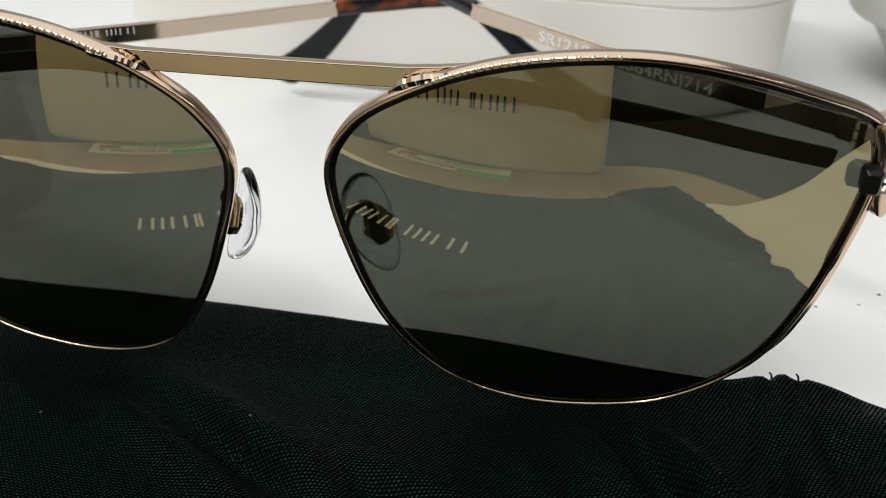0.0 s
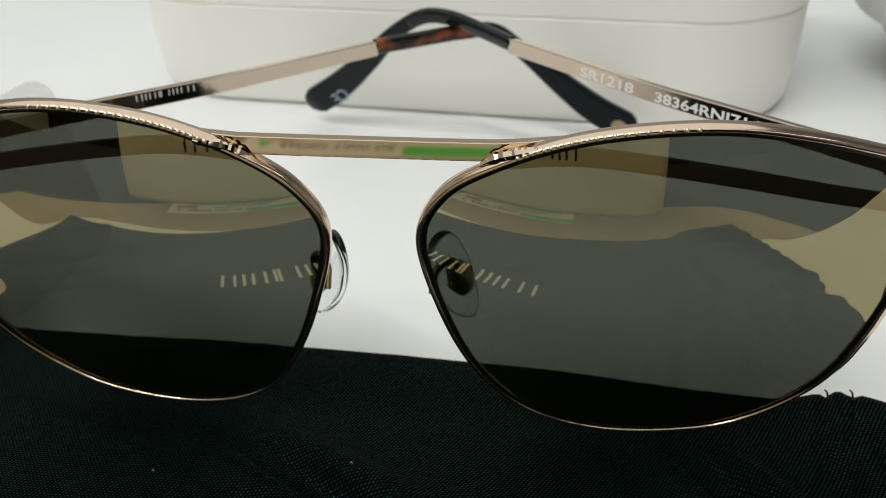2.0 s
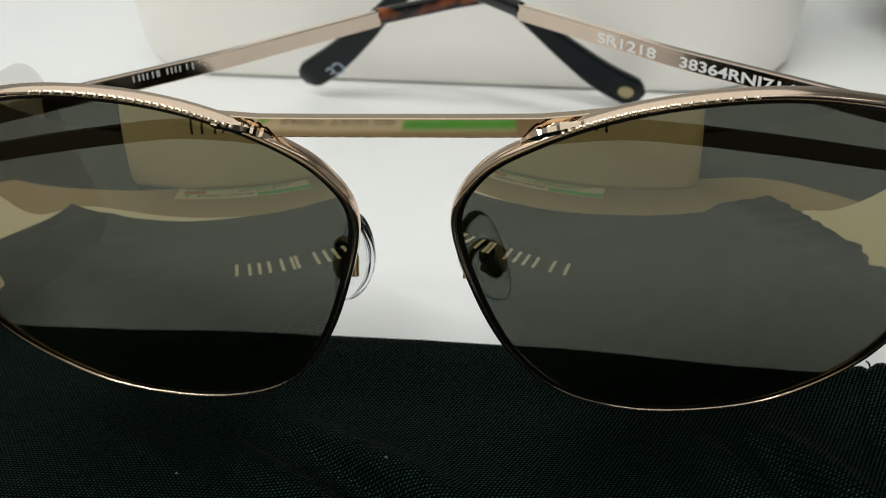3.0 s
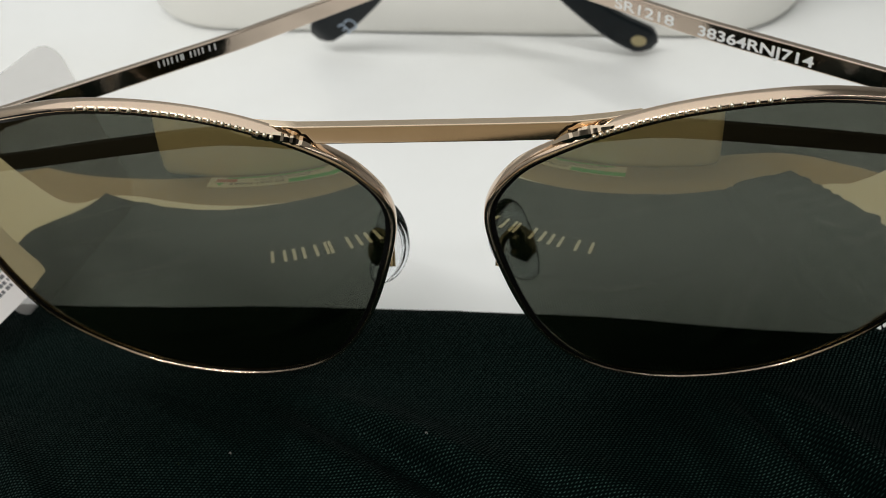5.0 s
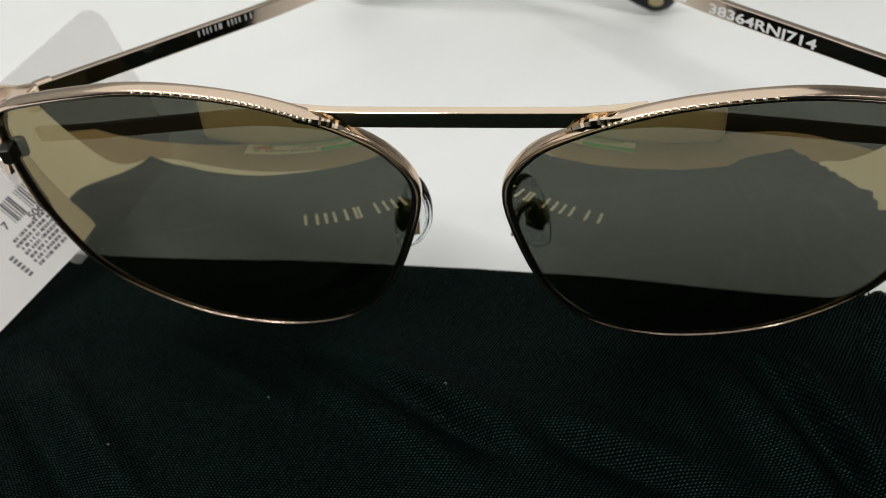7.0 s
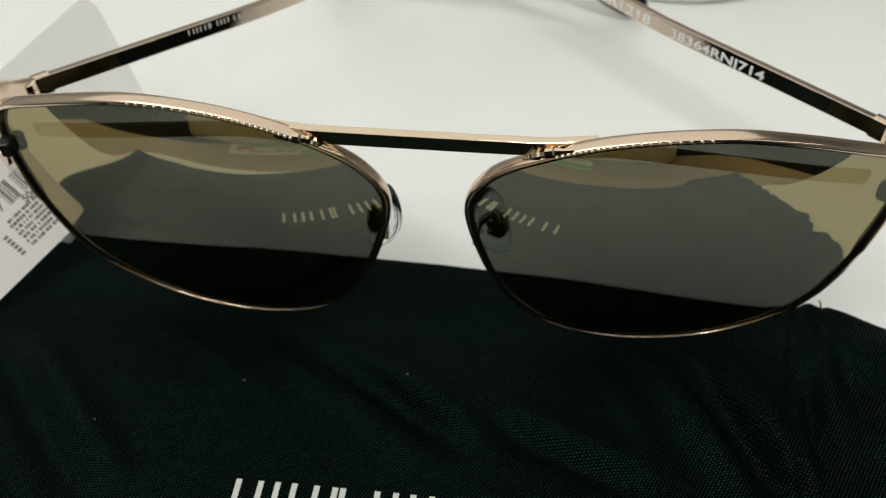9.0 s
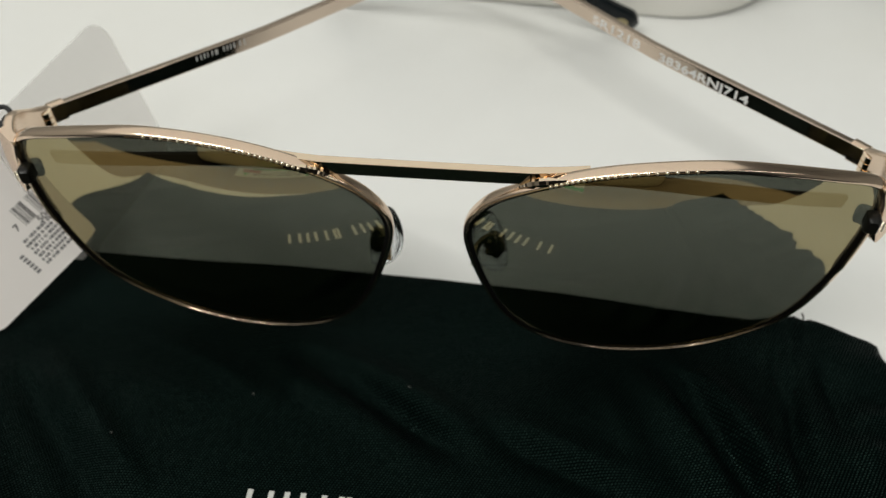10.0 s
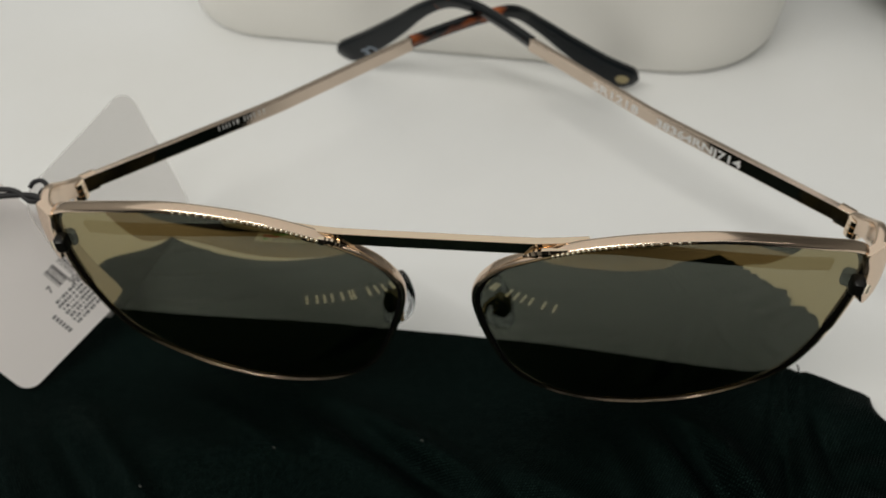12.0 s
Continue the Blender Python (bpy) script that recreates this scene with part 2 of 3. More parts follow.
def spline(points, n, closed=False):
    """Catmull-Rom curve through the points, n samples a stretch."""
    pts = [np.array(p, float) for p in points]
    out, m = [], len(pts)
    for i in range(m if closed else m - 1):
        if closed:
            p0, p1, p2, p3 = pts[i - 1], pts[i], pts[(i + 1) % m], pts[(i + 2) % m]
        else:
            p1, p2 = pts[i], pts[i + 1]
            p0 = pts[i - 1] if i else 2 * p1 - p2
            p3 = pts[i + 2] if i + 2 < m else 2 * p2 - p1
        for k in range(n):
            t = k / n
            out.append(0.5 * (2 * p1 + (p2 - p0) * t + (2 * p0 - 5 * p1 + 4 * p2 - p3) * t * t + (3 * p1 - p0 - 3 * p2 + p3) * t ** 3))
    if not closed:
        out.append(pts[-1])
    return np.array(out)


def sweep(name, path, side, section, mat, parent=None, label="", closed=False, degrees=40):
    """A section swept along a path. side: a vector a point, along the section's first axis; the second is tangent x side.
    section: a function of the index that gives the ring of (u, v)."""
    path = np.array(path, float)
    n = len(path)
    verts, faces = [], []
    for i in range(n):
        if closed:
            tan = path[(i + 1) % n] - path[i - 1]
        else:
            tan = path[min(i + 1, n - 1)] - path[max(i - 1, 0)]
        tan = tan / np.linalg.norm(tan)
        s = np.array(side[i] if not callable(side) else side(i), float)
        s = s - tan * (s @ tan)
        s = s / np.linalg.norm(s)
        v = np.cross(tan, s)
        ring = section(i)
        k = len(ring)
        verts += [tuple(path[i] + s * a + v * b) for a, b in ring]
    for i in range(n if closed else n - 1):
        j = (i + 1) % n
        for q in range(k):
            r = (q + 1) % k
            faces.append((i * k + q, i * k + r, j * k + r, j * k + q))
    if not closed:
        faces.append(tuple(range(k)))
        faces.append(tuple((n - 1) * k + q for q in range(k)))
    return auto_smooth(mesh_part(name, verts, faces, mat, parent, label), degrees)


def rounded_ring(w, h, r, n=4):
    """Rounded rectangle of width w and height h round the origin."""
    out = []
    for cx, cy, a0 in ((w / 2 - r, h / 2 - r, 0), (-w / 2 + r, h / 2 - r, 90), (-w / 2 + r, -h / 2 + r, 180), (w / 2 - r, -h / 2 + r, 270)):
        for k in range(n + 1):
            a = radians(a0 + 90 * k / n)
            out.append((cx + r * math.cos(a), cy + r * math.sin(a)))
    return out


def circle_ring(r, n=10):
    return [(r * math.cos(2 * math.pi * k / n), r * math.sin(2 * math.pi * k / n)) for k in range(n)]


def tube(name, points, r, mat, parent=None, label="", n=6, sides=10, closed=False):
    path = spline(points, n, closed)
    ring = circle_ring(r, sides)
    return sweep(name, path, lambda i: (0.13, 0.31, 0.94), lambda i: ring, mat, parent, label, closed, 60)


def lathe(name, profile, centre, mat, parent=None, label="", n=64, sx=1.0, sy=1.0):
    verts, faces = [], []
    for r, z in profile:
        for k in range(n):
            a = 2 * math.pi * k / n
            verts.append((centre[0] + r * sx * math.cos(a), centre[1] + r * sy * math.sin(a), centre[2] + z))
    for i in range(len(profile) - 1):
        for k in range(n):
            j = (k + 1) % n
            faces.append((i * n + k, i * n + j, (i + 1) * n + j, (i + 1) * n + k))
    faces.append(tuple(range(n)))
    faces.append(tuple((len(profile) - 1) * n + k for k in range(n)))
    return auto_smooth(mesh_part(name, verts, faces, mat, parent, label), 40)


def slab(name, ring, place, ex, ey, thick, mat, parent=None, label=""):
    """A flat plate: the ring's (u, v) in the plane of ex and ey at place, raised by thick along ex x ey."""
    p, ex, ey = np.array(place, float), np.array(ex, float), np.array(ey, float)
    ex = ex / np.linalg.norm(ex)
    ey = ey - ex * (ex @ ey)
    ey = ey / np.linalg.norm(ey)
    nz = np.cross(ex, ey)
    k = len(ring)
    verts = [tuple(p + ex * u + ey * v) for u, v in ring] + [tuple(p + ex * u + ey * v + nz * thick) for u, v in ring]
    faces = [tuple(range(k)), tuple(range(k, 2 * k))] + [(i, (i + 1) % k, k + (i + 1) % k, k + i) for i in range(k)]
    return auto_smooth(mesh_part(name, verts, faces, mat, parent, label), 30)


def rect(u0, u1, v0, v1):
    return [(u0, v0), (u1, v0), (u1, v1), (u0, v1)]


def lettering(text, size, place, ex, ey, mat, parent, name="lettering", stretch=1.0, length=0.0, bold=0.0):
    """Built-in font, turned into a mesh, laid in the plane of ex and ey; stretched to a length where one is given."""
    cu = bpy.data.curves.new(name, "FONT")
    cu.body, cu.size, cu.extrude, cu.offset = text, size * MM, 0.00003, bold * MM
    ob = new(name, cu)
    me = bpy.data.meshes.new_from_object(ob.evaluated_get(bpy.context.evaluated_depsgraph_get()))
    bpy.data.objects.remove(ob)
    if length:
        xs = [v.co.x for v in me.vertices]
        stretch = length * MM / (max(xs) - min(xs))
    ex, ey = Vector(ex).normalized(), Vector(ey)
    ey = (ey - ex * ex.dot(ey)).normalized()
    ez = ex.cross(ey)
    m = Matrix((ex, ey, ez)).transposed().to_4x4()
    m.translation = Vector(place) * MM
    me.transform(m @ Matrix.Diagonal((stretch, 1, 1, 1)))
    me.materials.clear()
    me.materials.append(mat)
    out = new(name, me)
    out.parent = parent
    return out


def stroke_bars(place, ex, ey, bars, height, lift, mat, parent, name="lettering"):
    """Plain upright bars, (start, width) each, that stand for an unlettered mark; joined into one print."""
    p, ex, ey = np.array(place, float), np.array(ex, float), np.array(ey, float)
    ex = ex / np.linalg.norm(ex)
    ey = ey - ex * (ex @ ey)
    ey = ey / np.linalg.norm(ey)
    nz = np.cross(ex, ey)
    verts, faces = [], []
    for u, w in bars:
        b = len(verts)
        for h in (0, lift):
            verts += [tuple(p + ex * a + ey * c + nz * h) for a, c in ((u, 0), (u + w, 0), (u + w, height), (u, height))]
        faces += [(b, b + 1, b + 2, b + 3), (b + 4, b + 5, b + 6, b + 7)] + [(b + i, b + (i + 1) % 4, b + 4 + (i + 1) % 4, b + 4 + i) for i in range(4)]
    return mesh_part(name, verts, faces, mat, parent, smooth=False)


def mark_bars(length):
    """Two groups of plain bars over a length, as the mark is spaced."""
    spots = [0.00, 0.085, 0.15, 0.215, 0.30, 0.37, 0.40, 0.53, 0.60, 0.665, 0.735, 0.85, 0.945]
    return [(s * length, 0.022 * length) for s in spots]


def smooth01(a, b, x):
    t = max(0.0, min(1.0, (x - a) / (b - a)))
    return t * t * (3 - 2 * t)


# ---- the setting ----
# Unseen room added round the set to shape light and reflections.
def unseen_room():
    floor_z = -900
    pieces = (("floor", (-2500, 2500, -2500, 2500, floor_z - 60, floor_z), WALL),
              ("unseen_wall_north", (-2500, 2500, 2500, 2600, floor_z, 1640), PALE_WALL),
              ("unseen_wall_south", (-2500, 2500, -2600, -2500, floor_z, 1640), WALL),
              ("unseen_wall_west", (-2600, -2500, -2600, 2600, floor_z, 1640), SIDE_WALL),
              ("unseen_wall_east", (2500, 2600, -2600, 2600, floor_z, 1640), SIDE_WALL),
              ("ceiling", (-2600, 2600, -2600, 2600, 1640, 1700), CEILING),
              ("counter", (-900, 900, -420, 900, floor_z, -2.2), COUNTER))
    for name, (x0, x1, y0, y1, z0, z1), mat in pieces:
        v = [(x, y, z) for z in (z0, z1) for x, y in ((x0, y0), (x1, y0), (x1, y1), (x0, y1))]
        f = [(0, 1, 2, 3), (4, 5, 6, 7), (0, 1, 5, 4), (1, 2, 6, 5), (2, 3, 7, 6), (3, 0, 4, 7)]
        ob = mesh_part(name, v, f, mat, smooth=False)
        tagged(ob, kind="structure")


unseen_room()


def sheet_thing(name, front, back, z0, z1, mat, label, category):
    """A thin sheet whose near edge follows the spline front (x, y), with plain sides and back."""
    edge = spline(front, 12)
    cols = [(x, y) for x, y in edge]
    rows = [0, 0.02, 0.06, 0.12, 0.2, 0.3, 0.42, 0.56, 0.72, 0.86, 1]
    verts = []
    for f in rows:
        for x, y in cols:
            yy = y + (back - y) * f
            verts.append((x, yy, z1))
    k = len(cols)
    faces = [(i * k + j, i * k + j + 1, (i + 1) * k + j + 1, (i + 1) * k + j) for i in range(len(rows) - 1) for j in range(k - 1)]
    base = len(verts)
    verts += [(x, y, z - (z1 - z0)) for x, y, z in verts]
    faces += [(base + a, base + b, base + c, base + d) for a, b, c, d in faces]
    rim = [j for j in range(k)] + [i * k + k - 1 for i in range(1, len(rows))] + [(len(rows) - 1) * k + j for j in range(k - 2, -1, -1)] + [i * k for i in range(len(rows) - 2, 0, -1)]
    faces += [(rim[i], rim[(i + 1) % len(rim)], base + rim[(i + 1) % len(rim)], base + rim[i]) for i in range(len(rim))]
    ob = auto_smooth(mesh_part(name, verts, faces, mat), 40)
    return tagged(ob, label, category)


sheet_thing("cardboard_sheet", [(-150, -90), (-128, -104), (-100, -122), (-40, -148), (20, -158), (70, -160), (98, -151), (113, -128), (119, -90)], -40, -2.2, -0.6,
            CARDBOARD, "beige cardboard sheet lying on the dark counter", "cardboard")
sheet_thing("white_paper", [(-520, -66), (-330, -66), (-200, -66), (-140, -65), (-109, -66), (-100, -88), (-84, -96.5), (-50, -97), (0, -96.6), (50, -96.5), (94, -86), (107, -76), (140, -74), (200, -84), (330, -90), (520, -90)],
            700, -0.6, 0.0, PAPER, "large white glossy sheet covering the counter", "paper")


# ---- black pouch ----
def pouch():
    root = thing("glasses_pouch", "black twill drawstring glasses pouch lying flat on white paper", "pouch")
    nx, ny = 190, 100
    # soft folds: middle, direction in degrees, half length, width, height
    folds = [(x, y, math.cos(radians(a)), math.sin(radians(a)), ln, wd, h) for x, y, a, ln, wd, h in (
        (48.2, -32.5, 116, 14, 2.3, -4.6), (52.6, -30.5, 116, 17, 3.0, 3.0), (43.8, -34.5, 116, 16, 2.6, 2.4), (33.0, -33.0, 112, 10, 2.2, 0.7),
        (-9.5, -31.5, 147, 17, 2.2, -3.2), (-5.5, -28.2, 147, 18, 2.6, 1.9), (-12.0, -35.6, 147, 15, 2.4, 1.2), (22.0, -42.0, 157, 12, 2.4, -1.8), (24.0, -38.6, 157, 13, 2.8, 1.2),
        (-62.0, -44.0, 134, 17, 2.8, -1.9), (-57.0, -39.5, 136, 18, 2.4, 1.6), (-70.0, -52.0, 128, 20, 3.0, 2.2), (-85.0, -62.0, 110, 25, 4.0, 2.0), (-40.0, -26.0, 150, 14, 2.2, 0.7),
        (61.5, -30.0, 92, 12, 1.6, -2.4), (68.6, -26.0, 94, 8, 1.8, -2.2), (72.0, -48.0, 92, 16, 2.2, 1.6), (60.5, -58.0, 100, 20, 2.4, 1.6), (12.0, -70.0, 150, 28, 4.0, 1.4), (-45.0, -78.0, 165, 30, 5.0, 1.4))]

    def top(x, y):
        z = 1.3 + 1.6 * smooth01(21, 35, -y)
        for cx, cy, c, s, ln, wd, h in folds:
            u, v = (x - cx) * c + (y - cy) * s, -(x - cx) * s + (y - cy) * c
            z += h * math.exp(-(u / ln) ** 4 - (v / wd) ** 2)
        z += 0.25 * noise.noise(Vector((x * 0.05, y * 0.05, 1.3))) + 0.10 * noise.noise(Vector((x * 0.22, y * 0.22, 7.7)))
        flat = math.exp(-((y + 15.5) / 7) ** 2) * (1 - smooth01(57, 65, x))          # pressed flat where the rims stand
        z = z * (1 - flat) + 0.42 * flat
        for xs in (63.4, 66.9):
            z -= 1.1 * math.exp(-((x - xs - 0.22 * max(-30, y + 5.5)) / 0.7) ** 2)
        z += 2.4 * smooth01(56, 65, x) * math.exp(-(max(0, x - 72) / 14) ** 2)
        pucker = max(0.0, min(1, (x - 66) / 8))
        z += pucker * 0.9 * math.sin(y * 0.62 + 1.4 * math.sin(y * 0.19)) * max(0.2, 1 - abs(x - 76) / 16)
        return max(0.35, z)

    verts, bottom = [], []
    for j in range(ny + 1):
        v = j / ny
        for i in range(nx + 1):
            u = i / nx
            y0 = -86 - 7 * u - 14 * u * u + 1.0 * math.sin(u * 9) + 1.2 * noise.noise(Vector((u * 7, 0, 3)))
            xu = -98 + 182 * u
            y1 = -0.3 - 0.017 * (xu + 60) * (xu > -60) - 0.062 * max(0, xu) - 0.25 * max(0, xu - 70) - 0.8 * max(0, u - 0.985) / 0.015 + 0.25 * math.sin(u * 21)
            y = y0 + (y1 - y0) * v
            xr = 79.3 + 6.3 * smooth01(14, 26, -y) + 4.2 * smooth01(36, 46, -y) + 1.5 * smooth01(46, 70, -y) - 1.6 * math.exp(-((y + 36) / 2.2) ** 2) + (1.1 + 0.5 * math.sin(y * 0.13)) * abs(math.sin(y * 0.36 + 0.7 * math.sin(y * 0.17)))
            xl = -101 + 6 * v + 1.2 * math.sin(v * 8)
            x = xl + (xr - xl) * u
            e = min(u * nx / 2.0, (1 - u) * nx / 2.0, v * ny / 1.5, (1 - v) * ny / 1.5, 1.0)
            round_off = math.sqrt(max(0, 1 - (1 - e) ** 2))
            verts.append((x, y, 0.12 + (top(x, y) - 0.12) * round_off))
            bottom.append((x, y, 0.02))
    k = nx + 1
    faces = [(j * k + i, j * k + i + 1, (j + 1) * k + i + 1, (j + 1) * k + i) for j in range(ny) for i in range(nx)]
    b = len(verts)
    rim = [i for i in range(k)] + [j * k + nx for j in range(1, ny + 1)] + [ny * k + i for i in range(nx - 1, -1, -1)] + [j * k for j in range(ny - 1, 0, -1)]
    verts += [(bottom[i][0], bottom[i][1], 0.02) for i in rim]
    n = len(rim)
    faces += [(rim[i], rim[(i + 1) % n], b + (i + 1) % n, b + i) for i in range(n)]
    faces.append(tuple(b + i for i in range(n)))
    body = mesh_part("fabric", verts, faces, FABRIC, root)
    # two rows of stitches down the drawstring channel
    for row in (0, 1):
        for q in range(30):
            y = -6 - q * 2.8
            x = 63.4 + 3.5 * row + 0.22 * max(-30, y + 5.5) + 0.2 * math.sin(q * 0.8)
            z = top(x, y)
            tube("stitch", [(x, y, z - 0.1), (x + 0.05, y - 0.9, z + 0.18), (x, y - 1.8, z - 0.1)], 0.14, STITCH, body, n=3, sides=6)
    # the printed mark, a plain bar for each stroke
    for u, w in mark_bars(40.0):
        vs, fs = [], []
        for q in range(4):
            ya, yb = -56.8 + q * 1.45, -56.8 + (q + 1) * 1.45
            c = len(vs)
            for x, y in ((u - 26.4, ya), (u + w - 26.4, ya), (u + w - 26.4, yb), (u - 26.4, yb)):
                vs.append((x, y, top(x, y) + 0.12))
            fs.append((c, c + 1, c + 2, c + 3))
        mesh_part("printed_stroke", vs, fs, PALE_PRINT, body, smooth=False)
    return top


pouch_top = pouch()


# ---- sunglasses ----
def lens_y(x, z):
    u, w = abs(x) - 35.0, z - 26.0
    return -24.3 - 0.110 * w + 0.077 * u + u * u / 149.0 + w * w / 152.0 + 1.8 * (1 - smooth01(0, 17, z))


OUTLINE = [(6.3, 34.2), (9.2, 40.7), (15.2, 45.5), (23.2, 49.0), (32, 50.7), (41.5, 50.7), (50.4, 48.8), (58.4, 46.0), (62.6, 44.0), (64.5, 42.0), (64.9, 38.0),
           (64.1, 29.8), (61.4, 20), (56.5, 9.6), (49, 3.4), (39.5, 1.65), (28, 2.2), (19.2, 6.1), (12.8, 14.4), (8.7, 23.9)]


TEMPLE_LEAN = -0.05


def sunglasses():
    root = thing("sunglasses", "gold metal sunglasses with gold mirrored smoke lenses, temples half folded", "sunglasses")
    for side in (-1, 1):
        flat = spline([(x + (1.3 if side < 0 else 0.8 + 0.9 * smooth01(31, 40, z)) * smooth01(42, 63, x), z + (0.0 if side < 0 else -0.72 + 0.38 * smooth01(34, 50, x)) * smooth01(40, 48, z) - 0.75 * (1 - smooth01(2, 18, z))) for x, z in OUTLINE], 10, True)
        n = len(flat)
        outline = [(side * x, lens_y(x, z), z) for x, z in flat]
        out_dirs = []
        for i in range(n):
            t = flat[(i + 1) % n] - flat[i - 1]
            t = t / np.linalg.norm(t)
            out_dirs.append((-side * t[1] * 1.0, 0.0, t[0] * 1.0))
        # rim: a grooved band, deep along the brow and fine below
        def section(i, outline=outline):
            z = outline[i][2]
            far = smooth01(44, 52, abs(outline[i][0]))
            top = smooth01(26, 43, z) * (1 - far) + smooth01(25, 27, z) * far
            nose = 1 - smooth01(9, 17, abs(outline[i][0]))
            uo, ui = 0.38 + 0.32 * smooth01(3, 12, z) + 0.24 * top + 0.12 * nose * smooth01(13, 27, z), -0.30
            back = 0.5 + 0.3 * smooth01(3, 12, z) + 0.55 * top * (1 - 0.1 * far) - 0.25 * nose * (1 - top)
            lip = 0.36 + 0.14 * smooth01(3, 12, z) + 0.35 * top
            wide = uo - 0.30
            low = 1 - smooth01(5, 16, z)
            ub = uo + (0.65 if side > 0 else 0.25) * smooth01(50, 57, abs(outline[i][0])) * smooth01(8, 16, z) * (1 - smooth01(36, 40, z))
            start, r = 0.10 - 0.12 * low, 0.17 + 0.17 * low
            ring = [(start, -0.3)] + [(start + r * (1 - math.cos(a)), lip - r * (1 - math.sin(a))) for a in (0.0, 0.4, 0.8, 1.2, math.pi / 2)] + [(0.30 + 0.30 * wide, lip - 0.02), (0.30 + 0.60 * wide, lip - 0.09 - 0.06 * top),
                    (0.30 + 0.83 * wide, lip - 0.20 - 0.18 * top), (0.30 + 0.96 * wide, lip - 0.34 - 0.36 * top), (uo, lip - 0.5 - 0.6 * top), (ub, 0.45 - back), (ub - 0.04, 0.22 - back),
                    (ub - 0.14, 0.06 - back), (ub - 0.3, -back), (ui + 0.3, -back), (ui, 0.2 - back), (ui, -0.3)]
            return [(u, v * (1 if side > 0 else -1)) for u, v in ring]

        # Black ring added for the shaded gap between rim and lens.
        def gap_section(i, outline=outline):
            z = outline[i][2]
            w = 0.22 + 0.25 * smooth01(3, 10, z)
            return [(u, v * (1 if side > 0 else -1)) for u, v in ((-w, 0.2), (-w, -0.1), (-w + 0.1, -0.2), (0.1, -0.2), (0.14, 0.2))]
        rim = sweep("rim", outline, out_dirs, section, GOLD, root, closed=True, degrees=38)
        sweep("lens_gap_shade", outline, out_dirs, gap_section, GAP_SHADE, rim, "black ring for the shaded gap between rim and lens", closed=True)
        # lens: front shell, back shell and edge
        rings, k = 26, n
        cx, cz = 36.0, 27.0
        verts, faces, fm = [], [], []
        for shell in (0, 1):
            off = 0.0 if shell == 0 else 1.6
            verts.append((side * cx, lens_y(cx, cz) + off, cz))
            for r in range(1, rings + 1):
                f = r / rings * 0.995
                for x, z in flat:
                    xx, zz = cx + (x - cx) * f, cz + (z - cz) * f
                    verts.append((side * xx, lens_y(xx, zz) + off, zz))
            b = shell * (1 + rings * k)
            for i in range(k):
                faces.append((b, b + 1 + i, b + 1 + (i + 1) % k))
                fm.append(shell)
            for r in range(rings - 1):
                for i in range(k):
                    j = (i + 1) % k
                    faces.append((b + 1 + r * k + i, b + 1 + r * k + j, b + 1 + (r + 1) * k + j, b + 1 + (r + 1) * k + i))
                    fm.append(shell)
        a, b = 1 + (rings - 1) * k, 1 + rings * k + 1 + (rings - 1) * k
        for i in range(k):
            faces.append((a + i, a + (i + 1) % k, b + (i + 1) % k, b + i))
            fm.append(1)
        lens = mesh_part("lens", verts, faces, LENS_FRONT, root, "gold mirrored smoke lens", mats=[LENS_BACK], face_mat=fm)
        auto_smooth(lens, 50)
        # milgrain beads on the brow
        bead_mesh = None
        brow = np.array([np.append(q, k) for k, q in enumerate(flat) if q[1] > 44 and 17.8 < q[0] < (42.0 if side < 0 else 37.8)])
        run = np.concatenate([[0], np.cumsum(np.linalg.norm(np.diff(brow[:, :2], axis=0), axis=1))])
        dist = 0.0
        while dist < run[-1]:
            x, z = np.interp(dist, run, brow[:, 0]), np.interp(dist, run, brow[:, 1])
            out = np.array(out_dirs[int(np.interp(dist, run, brow[:, 2]))])
            p = np.array((side * x, lens_y(x, z), z)) + out / np.linalg.norm(out) * 0.55 + np.array((0, -0.86, 0))
            if bead_mesh is None:
                bm = bmesh.new()
                bmesh.ops.create_uvsphere(bm, u_segments=8, v_segments=6, radius=0.28 * MM)
                bead_mesh = bpy.data.meshes.new("bead")
                bm.to_mesh(bead_mesh)
                bm.free()
                bead_mesh.polygons.foreach_set("use_smooth", [True] * len(bead_mesh.polygons))
                bead_mesh.materials.append(GLINT_GOLD)
            bead = new("bead", bead_mesh)
            bead.parent = rim
            bead.location = p * MM
            dist += 0.78 + 0.55 * smooth01(0.2, 0.8, dist / run[-1])
        # raised black strip for the shade in the groove that carries the bead row on towards the corner
        line = [k for k, q in enumerate(flat) if q[1] > 43.6 and (42.5 if side < 0 else 38.3) < q[0] < 62.0]
        sweep("groove_shade", [np.array(outline[k]) + np.array(out_dirs[k]) / np.linalg.norm(out_dirs[k]) * 0.44 + np.array((0, -0.86, 0)) for k in line], [out_dirs[k] for k in line],
              lambda i, m=len(line): rounded_ring(0.24 * (1.05 - i / m), 0.07, 0.02, 2), BLACK_METAL_SHADE, rim)
        # black bar added for a dark band behind the lens, from the bridge to the end block
        pts = [(side * 14.5, -21.2, 45.2), (side * 21, -20.6, 45.6), (side * 28, -19.9, 45.3), (side * 42, -18.2, 42.8), (side * 54, -15.6, 39.8), (side * 62.5, -13.2, 37.6)]
        bar = rounded_ring(2.3, 0.9, 0.2, 2)
        sweep("dark_band", spline(pts, 6), lambda i: (0, 0, 1), lambda i: bar, BLACK_METAL_SHADE, root)
        # end piece: a strap that wraps back to the hinge
        out = side * (0.4 if side < 0 else 0.6)
